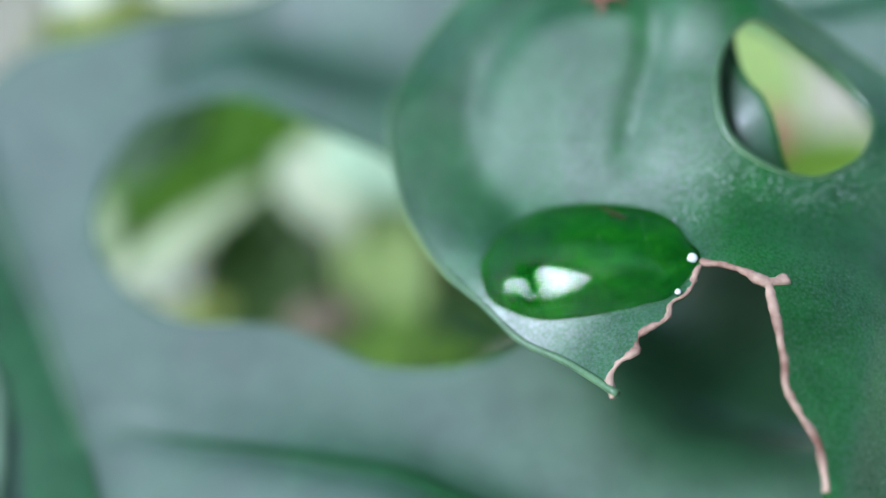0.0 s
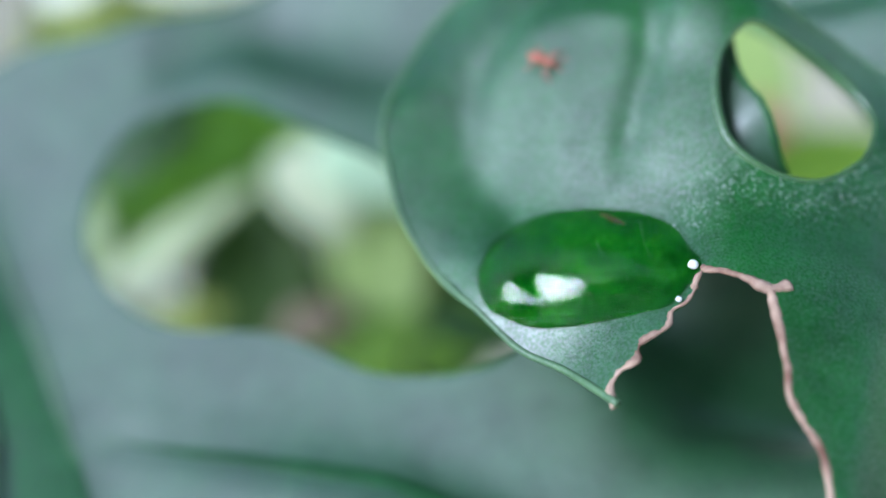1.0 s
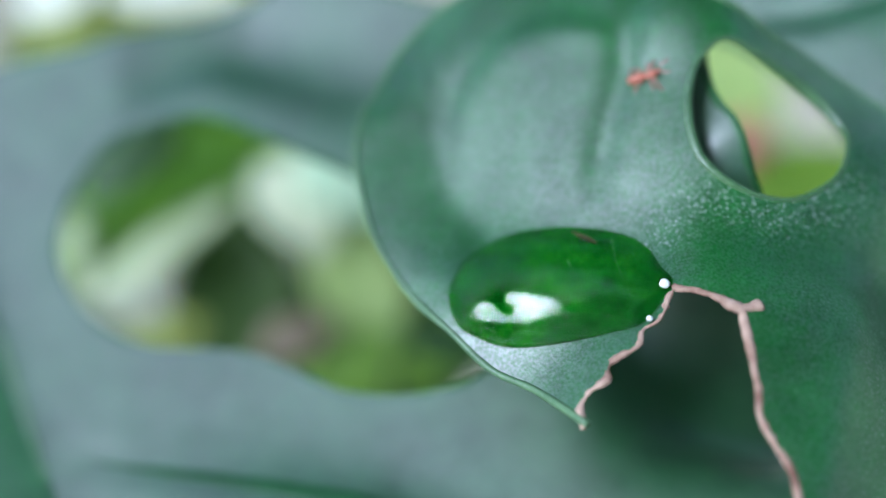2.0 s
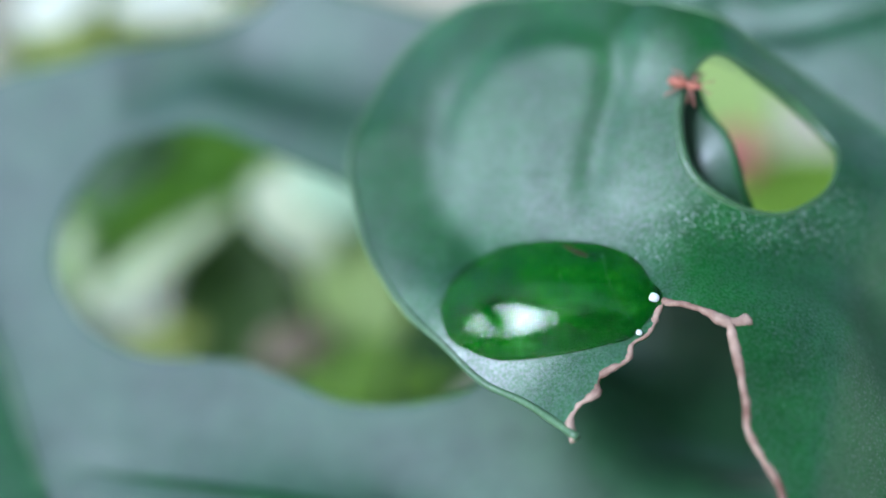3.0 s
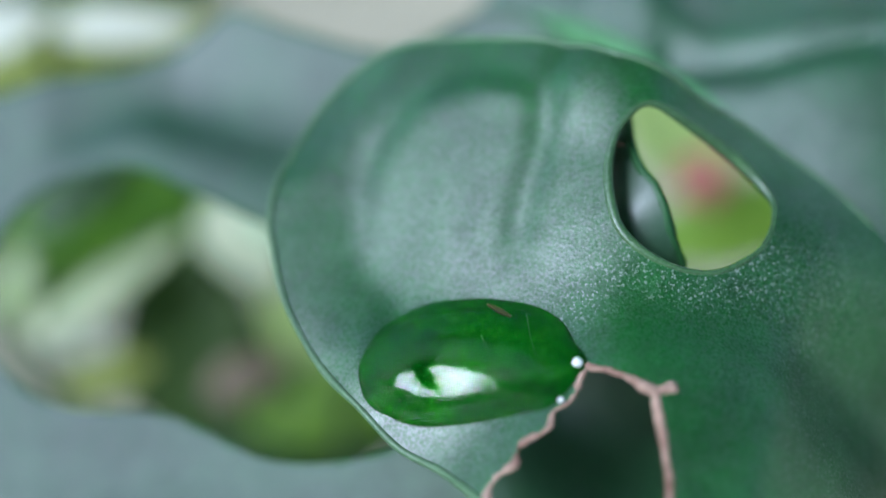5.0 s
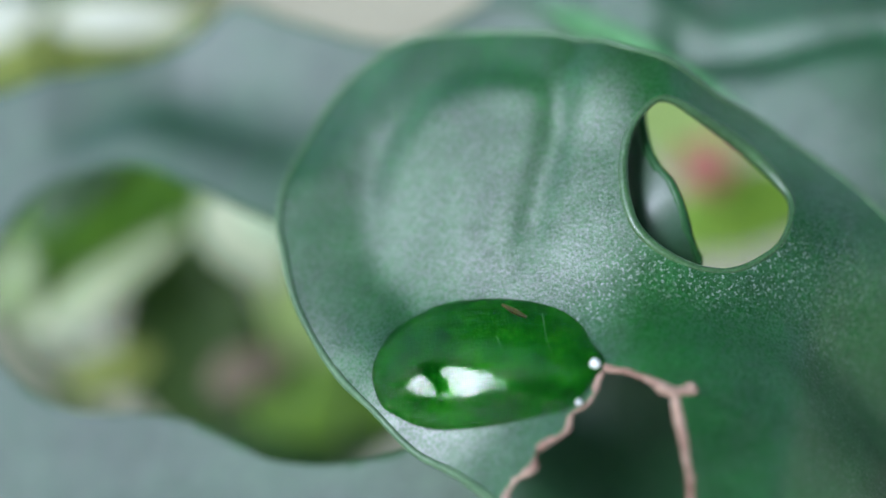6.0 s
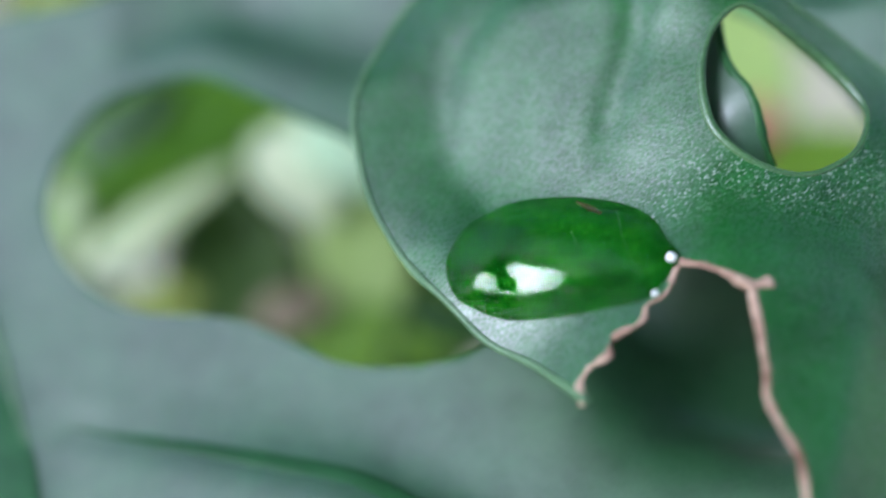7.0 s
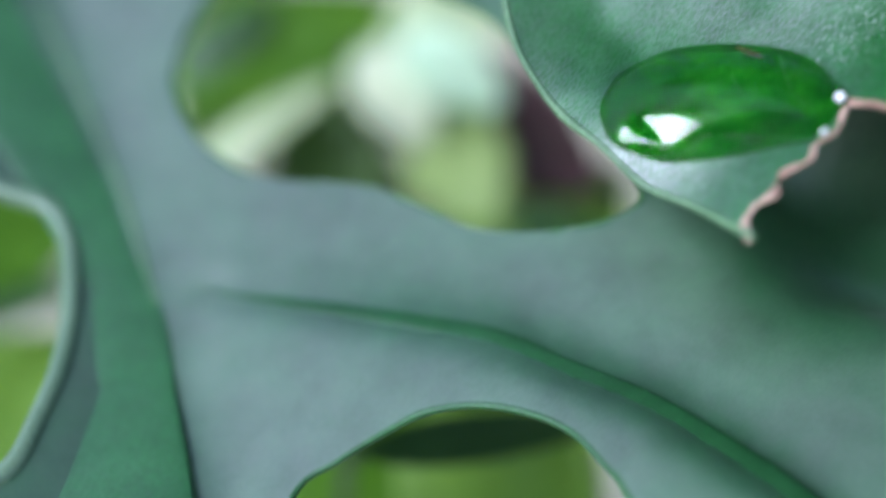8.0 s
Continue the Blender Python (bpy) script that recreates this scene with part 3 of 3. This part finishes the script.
tube("margin", on(rear, lip, 0.0), np.interp(np.arange(len(lip)), [0, len(lip) * 0.35, len(lip) * 0.7, len(lip)], [0.3, 0.8, 1.2, 0.9]), LIGHT_LIP, rear_leaf, "bright light green leaf margin", sides=12, flat=0.4)

# stalks down to the ground, off to the sides
for leaf, line in ((upper_leaf, [(33, -12, -9), (44, -12, -20), (52, 0, -80), (54, 4, -172)]),
                   (lower_leaf, [(-12, -33, -34), (-12, -42, -50), (10, -40, -110), (50, 0, -172)]),
                   (rear_leaf, [(52, 20, 6), (62, 20, -10), (60, 10, -80), (57, 4, -172)])):
    tube("stalk", spline(line, 3), 1.6, STEM, leaf, "green leaf stalk")


# ---- the water ----
def drop(name, outline, push, step, label, spread=2.7, lip=0.0):
    """A bead of water on the upper leaf: a skin under pressure, heavier where it is deep, held along its outline, with a steep lip there."""
    loop = spline(outline, step * 1.1, True)
    n = len(loop)
    xy, faces = sheet(loop, [], step)
    count = len(xy)
    stiff, load = np.zeros((count, count)), np.zeros(count)
    for tri in faces:
        p = xy[tri]
        e = p[[2, 0, 1]] - p[[1, 2, 0]]
        area = abs(e[0, 0] * e[1, 1] - e[0, 1] * e[1, 0]) / 2
        stiff[np.ix_(tri, tri)] += e @ e.T / (4 * area + 1e-9)
        stiff[tri, tri] += area / 3 / spread**2
        load[tri] += push * area / 3
    ground = upper(xy)
    edge = away(xy, np.vstack([loop, loop[:1]])) < 1e-3
    free = ~edge
    z = ground.copy()
    z[free] = np.linalg.solve(stiff[np.ix_(free, free)], load[free] - stiff[np.ix_(free, edge)] @ z[edge])
    z = z + lip * (1 - np.exp(-away(xy, np.vstack([loop, loop[:1]])) / 0.3))
    z = np.where(edge, ground + 0.01, np.maximum(z, ground + 0.06))
    verts = np.vstack([np.c_[xy, z], np.c_[xy, ground - 0.14]])
    a, b, c = xy[faces[:, 0]], xy[faces[:, 1]], xy[faces[:, 2]]
    turned = (b[:, 0] - a[:, 0]) * (c[:, 1] - a[:, 1]) - (b[:, 1] - a[:, 1]) * (c[:, 0] - a[:, 0]) < 0
    top = np.where(turned[:, None], faces[:, ::-1], faces)
    sides = collections.Counter()
    for f in top.tolist():
        for k in range(3):
            sides[(f[k], f[(k + 1) % 3])] += 1
    rim = [s for s in sides if (s[1], s[0]) not in sides]
    skin = top.tolist() + (top[:, ::-1] + count).tolist() + [(q, p, p + count, q + count) for p, q in rim]
    return tagged(part(name, verts, skin, WATER), label, "water drop")


drop("water_drop", DROP, 0.42, 0.17, "large clear water drop lying on the dark green leaf", 3.0, 0.12)
corner, side = np.array(A_TEAR[0]), (np.array(A_TEAR_LEFT[-2]) + np.array(A_TEAR_LEFT[-3])) / 2
for x, y, r in ((corner[0] - 0.42, corner[1] + 0.02, 0.23), (side[0] - 0.06, side[1] + 0.04, 0.14)):
    rows, cols, verts = 9, 14, []
    z = upper(np.array([[x, y]]))[0] + 0.22
    for i in range(rows + 1):
        a = math.pi * i / rows
        for j in range(cols):
            b = 2 * math.pi * j / cols
            k = r * (1 + 0.08 * math.sin(3 * b + 2 * a))
            verts.append((x + k * math.sin(a) * math.cos(b), y + k * math.sin(a) * math.sin(b), z + 0.9 * r * math.cos(a)))
    faces = [(i * cols + j, (i + 1) * cols + j, (i + 1) * cols + (j + 1) % cols, i * cols + (j + 1) % cols) for i in range(rows) for j in range(cols)]
    tagged(part("sap_bead", verts, faces, SAP), "tiny milky bead of sap clinging to the torn leaf edge", "sap bead", "beads on the torn edge")


# ---- plants and blossoms behind ----
def far_leaf(parent, name, base, tip, wide, lean, material, sag=0.0, label="", facing=(0, -0.64, 0.77)):
    """A simple curved leaf with a crease, from base to tip; lean turns it about its length."""
    base, tip = np.array(base, float), np.array(tip, float)
    ahead = (tip - base) / np.linalg.norm(tip - base)
    side = np.cross(ahead, facing)
    side /= np.linalg.norm(side)
    up = np.cross(side, ahead)
    c, s = math.cos(radians(lean)), math.sin(radians(lean))
    side, up = c * side + s * up, c * up - s * side
    rows, cols, verts = 25, 9, []
    for i in range(rows):
        u = i / (rows - 1)
        w = wide * (math.sin(math.pi * min(u, 0.999) ** 0.8) ** 0.75 * 0.5 + 0.004)
        for j in range(cols):
            v = 2 * j / (cols - 1) - 1
            verts.append(base + (tip - base) * u + side * w * v + up * (0.18 * w * abs(v) ** 1.3 - sag * (u * u) + 0.05 * wide * math.sin(5 * u + 2 * v)))
    faces = [(i * cols + j, i * cols + j + 1, (i + 1) * cols + j + 1, (i + 1) * cols + j) for i in range(rows - 1) for j in range(cols - 1)]
    ob = part(name, verts, faces, material, parent, label)
    m = ob.modifiers.new("thickness", "SOLIDIFY")
    m.thickness = 0.4 * MM
    return ob


shrub = empty("foliage_plant", 0, 0, 0, "low leafy plants with olive, pale and yellow-green leaves", "plant")
FAR_LEAVES = [
    (DEEP, "deep green leaf", (-22.5, 44.0, -62.6), (14.4, 65.2, -52.9), 21.2),
    (OLIVE, "olive green leaf", (-34.6, 46.3, -31.8), (-10.1, 55.4, -27.1), 10.2),
    (LEMON, "bright yellow-green leaf", (-37.5, 52.8, -20.2), (-14.0, 62.0, -17.6), 9.6),
    (DEEP, "deep green leaf", (-39.1, 69.1, -19.6), (-14.6, 73.5, -19.5), 5.0),
    # dark leaf added in place of the low hole's shaded rim underside
    (DEEP, "deep green leaf", (-9.5, 1.2, -26.1), (5.0, 5.1, -26.9), 3.0),
    (OLIVE, "olive green leaf", (-19.9, 7.3, -46.0), (-1.4, 19.3, -42.2), 14.1),
    (YELLOW, "yellow-green leaf", (-5.8, 5.2, -43.0), (5.3, 16.8, -39.4), 16.3),
    (DEEP, "deep green leaf", (-56.8, 28.0, -44.6), (-38.3, 33.9, -44.8), 6.0),
    (OLIVE, "olive green leaf", (-48.3, 18.1, -32.0), (-32.7, 29.9, -31.5), 8.6),
    (YELLOW, "yellow-green leaf", (-45.5, 6.1, -39.9), (-32.0, 18.3, -35.7), 10.6),
    (OLIVE, "olive green leaf", (-51.9, 75.4, -40.7), (-17.0, 92.4, -34.4), 10.6),
    (OLIVE, "olive green leaf", (-35.4, 44.1, -37.7), (-7.5, 53.9, -26.0), 10.9),
    # dark leaf added in place of the shade at the main hole's edge
    (DEEP, "deep green leaf", (-31.5, 46.8, -31.4), (-23.1, 51.7, -25.6), 4.5),
    (PALE, "pale narrow leaf", (-29.1, 36.1, -34.7), (-16.2, 42.3, -27.4), 2.9),
    (WHITE, "greyish white leaf", (-29.9, 37.9, -35.7), (-22.4, 37.5, -36.1), 3.0),
    (LEMON, "bright yellow-green leaf", (-27.2, 35.5, -40.1), (-19.6, 37.4, -37.8), 4.3),
    (PALE, "pale green leaf", (-31.8, 45.7, -31.2), (-31.4, 40.3, -37.5), 2.6),
    (SHADED_OLIVE, "olive leaf with shade in its dark colour", (-14.8, 33.7, -45.1), (-17.9, 46.2, -30.5), 13.0),
    (CREAM, "cream white leaf", (-14.2, 43.9, -25.5), (-7.5, 39.3, -30.8), 5.8),
    (LIT_MINT, "mint leaf with bright light in its pale colour", (-10.4, 43.7, -24.0), (-1.6, 40.3, -28.0), 5.9),
    (LIME, "light green leaf", (-5.7, 43.8, -30.0), (-4.3, 34.6, -40.9), 8.9),
    (BROWN, "withered brown leaf", (-14.1, 33.2, -38.0), (-7.6, 35.1, -35.7), 4.0),
    (YELLOW, "yellow-green leaf", (-11.3, 33.3, -40.9), (6.3, 34.4, -39.4), 6.8),
    (DEEP, "deep green leaf", (-0.7, 26.4, -28.9), (6.8, 24.9, -30.6), 3.5),
    (PURPLE, "dark purple leaf", (-9.5, 48.0, -30.2), (8.0, 43.0, -38.4), 11.5),
    (PALE, "pale green leaf", (-12.6, 49.7, -28.3), (-1.4, 52.1, -25.8), 7.7),
    (YELLOW, "yellow-green leaf", (-1.0, 47.5, -40.5), (13.0, 42.0, -46.0), 9.0),
    # two leaves coloured white in place of highlights from the sky
    (WHITE, "leaf with sky light in its pale colour", (-26.4, 50.7, -12.5), (-14.4, 50.7, -12.3), 3.5),
    (WHITE, "leaf with sky light in its pale colour", (-33.3, 48.9, -13.3), (-26.5, 50.9, -10.8), 4.2),
    (GRASS, "fresh yellow-green leaf", (26.4, 53.3, -38.5), (48.2, 56.5, -33.7), 8.6),
    (LIME, "light green leaf", (26.2, 69.4, -24.0), (36.2, 58.9, -37.6), 13.0),
]
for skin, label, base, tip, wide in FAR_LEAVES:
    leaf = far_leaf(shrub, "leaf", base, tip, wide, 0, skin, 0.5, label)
    tube("stem", spline([base, (base[0] - 2, base[1] + 6, base[2] - 25), (base[0] * 0.8, base[1] + 12, -172)], 6), 0.5, STEM, leaf, "thin green stem", sides=6)

PINK_AT = (31.6, 54.9, -31.0)
blossom = empty("pink_blossom", 0, 0, 0, "small pink blossom on a thin stem", "flower")
for k in range(5):
    a = 2 * math.pi * k / 5
    far_leaf(blossom, "petal", (PINK_AT[0], PINK_AT[1], PINK_AT[2]), (PINK_AT[0] + 2.6 * math.cos(a), PINK_AT[1] + 1.6 * math.sin(a), PINK_AT[2] + 2.0 * math.sin(a)), 2.6, 0, PINK, 0.1)
tube("stem", spline([PINK_AT, (PINK_AT[0] + 1, PINK_AT[1] + 5, PINK_AT[2] - 30), (PINK_AT[0], PINK_AT[1] + 8, -172)], 6), 0.4, STEM, blossom, sides=6)


# ---- an unseen hedge added to block sky light, low on the side of the bright sky ----
def hedge():
    rng = np.random.default_rng(8)
    verts, faces = [], []
    for _ in range(12500):
        turn, up = rng.uniform(radians(-130), radians(230)), rng.uniform(-170, 1700)
        if turn > radians(125) and up > 300:
            continue
        far = 620 + rng.uniform(-60, 60) - 0.08 * up
        c = np.array([far * math.cos(turn), far * math.sin(turn), up])
        a, b = rng.normal(0, 1, 3), rng.normal(0, 1, 3)
        a /= np.linalg.norm(a)
        b = np.cross(a, b)
        b /= np.linalg.norm(b)
        s, k = rng.uniform(22, 42), len(verts)
        verts += [c - a * s, c - b * s * 0.45 + a * 0.1 * s, c + a * s, c + b * s * 0.45 + a * 0.1 * s]
        faces.append((k, k + 1, k + 2, k + 3))
    # more unseen leaves added overhead to block the sky, open towards its brightest part
    for _ in range(3600):
        turn, tall = rng.uniform(0, 2 * math.pi), math.asin(rng.uniform(math.sin(radians(55)), 1))
        way = Vector((math.cos(turn) * math.cos(tall), math.sin(turn) * math.cos(tall), math.sin(tall)))
        if way.angle(SUN_WAY) < radians(44):
            continue
        c = np.array(way) * rng.uniform(1300, 1650)
        a, b = rng.normal(0, 1, 3), rng.normal(0, 1, 3)
        a /= np.linalg.norm(a)
        b = np.cross(a, b)
        b /= np.linalg.norm(b)
        s, k = rng.uniform(30, 60), len(verts)
        verts += [c - a * s, c - b * s * 0.45 + a * 0.1 * s, c + a * s, c + b * s * 0.45 + a * 0.1 * s]
        faces.append((k, k + 1, k + 2, k + 3))
    tagged(part("hedge", verts, faces, HEDGE, smooth=False), "unseen dark green hedge added around the plants", "hedge", kind="stuff")


hedge()

# ---- a branch overhead, between the plants and the brightest sky ----
branch = empty("overhanging_branch", 0, 0, 0, "leafy twig hanging over the plants", "branch")
ACROSS = Vector((0.0, 1.0, 0.0)).cross(SUN_WAY).normalized()
UPWARD = SUN_WAY.cross(ACROSS).normalized()


def aloft(u, v):
    return tuple((SUN_WAY * 230 + ACROSS * u + UPWARD * v))


for base, tip, wide in (((6, 105), (-12, -55), 33), ((-84, 50), (-34, 18), 26), ((96, -50), (36, -22), 26), ((92, 52), (50, 36), 24),
                        ((30, 96), (22, 44), 16), *(((13 * k - 84, -104), (13 * k - 68, 8 + 5 * k), 8) for k in range(5)), *(((70 * math.cos(a), 70 * math.sin(a)), (d * math.cos(a + 0.12), d * math.sin(a + 0.12)), 7) for a, d in ((0.2, 42), (0.55, 38), (0.9, 44), (1.3, 40), (1.9, 36), (2.3, 43), (2.7, 40), (3.1, 46), (5.3, 44), (5.7, 38), (6.0, 46)))):
    far_leaf(branch, "leaf", aloft(*base), aloft(*tip), wide, 0, HEDGE, 2.0, "dark green leaf", SUN_WAY)
    tube("twig", [aloft(*base), aloft(base[0] * 1.25, base[1] * 1.25), aloft(base[0] * 1.3 + 25, base[1] * 1.3 + 30)], 0.9, STEM, branch, "thin green twig", sides=6)
tube("twig", spline([aloft(-75, 75), aloft(0, 112), aloft(110, 90), (60, 420, 240), (90, 560, 40), (90, 600, -172)], 12), 2.2, STEM, branch, "long thin twig", sides=8)


INSECT_WAY = [(0, 8.03, 11.51, 0, 190), (0.2, 7.14, 11.55, 0, 195), (0.4, 5.32, 11.23, 0, 205), (0.6, 3.60, 10.46, 0, 225), (0.8, 4.05, 10.10, 0, 280),
              (1.0, 5.26, 9.49, 0, 325), (1.2, 6.91, 8.89, 0, 345), (1.4, 8.82, 8.30, 0, 355), (1.7, 10.22, 8.02, 0, 365), (2.8, 12.95, 7.55, 0, 345),
              (3.4, 13.44, 7.30, 0, 325), (3.8, 13.73, 7.93, 0.46, 335), (4.2, 14.13, 7.23, 1, 385), (4.4, 13.94, 6.74, 1, 410), (4.7, 13.57, 7.15, 1, 395),
              (5.0, 13.2, 9.3, 1, 470), (5.4, 11.8, 9.2, 1, 530), (6.0, 9.6, 9.0, 1, 550), (8.0, 7.6, 8.5, 1, 560)]


# ---- the insect ----
def ball(name, centre, size, material, parent, label="", squeeze=0.0):
    """A rounded body piece, fuller at its back where squeeze is set."""
    rows, cols, verts = 10, 14, []
    for i in range(rows + 1):
        a = math.pi * i / rows
        for j in range(cols):
            b = 2 * math.pi * j / cols
            k = 1 - squeeze * math.cos(a)
            verts.append((centre[0] + size[0] * math.cos(a), centre[1] + size[1] * k * math.sin(a) * math.cos(b), centre[2] + size[2] * k * math.sin(a) * math.sin(b)))
    faces = [(i * cols + j, i * cols + (j + 1) % cols, (i + 1) * cols + (j + 1) % cols, (i + 1) * cols + j) for i in range(rows) for j in range(cols)]
    return part(name, verts, faces, material, parent, label)


insect = empty("insect", 0, 0, 0, "tiny red insect with long legs walking on the leaf", "insect")
abdomen = ball("abdomen", (-0.40, 0, 0.34), (0.50, 0.26, 0.24), BUG, insect, squeeze=0.25)
ball("thorax", (0.18, 0, 0.35), (0.32, 0.19, 0.18), BUG, insect)
head = ball("head", (0.50, 0, 0.36), (0.18, 0.16, 0.15), BUG, insect)
for side in (-1, 1):
    ball("eye", (0.57, 0.12 * side, 0.40), (0.075, 0.06, 0.07), BUG_EYE, head, "dark eye")
    tube("antenna", spline([(0.62, 0.06 * side, 0.42), (0.85, 0.2 * side, 0.6), (1.2, 0.34 * side, 0.62)], 0.08), 0.028, BUG_LIMB, insect, "thin pale antenna")
LEGS = []
for n, (foot, hip) in enumerate(((0.75, 0.3), (0.1, 0.14), (-0.75, -0.05))):
    for side in (-1, 1):
        leg = tube("leg", spline([(0, 0.1 * side, 0), (0.35 * (foot - hip), 0.42 * side, 0.16), (foot - hip, 0.78 * side, -0.3)], 0.08), 0.038, BUG_LIMB, insect, "thin jointed pale red leg")
        leg.location = (hip * MM, 0, 0.32 * MM)
        LEGS.append((leg, hip, side, n))


def motions():
    """The insect's walk over the upper leaf, through the hole and under the leaf."""
    # seconds, x, y (mm), lift off the upper leaf or 'under' on the lower one, heading in degrees
    rows = []
    for t, x, y, below, heading in INSECT_WAY:
        z = upper(np.array([[x, y]]))[0] * (1 - below) + lower(np.array([[x, y]]))[0] * below
        here = lower if below > 0.5 else upper
        dx = (here(np.array([[x + 0.3, y]]))[0] - here(np.array([[x - 0.3, y]]))[0]) / 0.6
        dy = (here(np.array([[x, y + 0.3]]))[0] - here(np.array([[x, y - 0.3]]))[0]) / 0.6
        up = Vector((-dx, -dy, 1)).normalized()
        ahead = Vector((math.cos(radians(heading)), math.sin(radians(heading)), 0))
        ahead = (ahead - up * ahead.dot(up)).normalized()
        m = Matrix((ahead, up.cross(ahead), up)).transposed().to_4x4()
        rows.append((t, Matrix.Translation((x * MM, y * MM, (z + 0.02) * MM)) @ m))
    walk(insect, rows)
    for leg, hip, side, n in LEGS:
        beat = [(k * 0.1, (1 if (k + n + (side > 0)) % 2 else -1) * (10 if k * 0.1 < 6 else 0)) for k in range(81)]
        walk(leg, [(t, pose(hip * MM, 0, 0.32 * MM, 0, 0, a)) for t, a in beat])


motions()
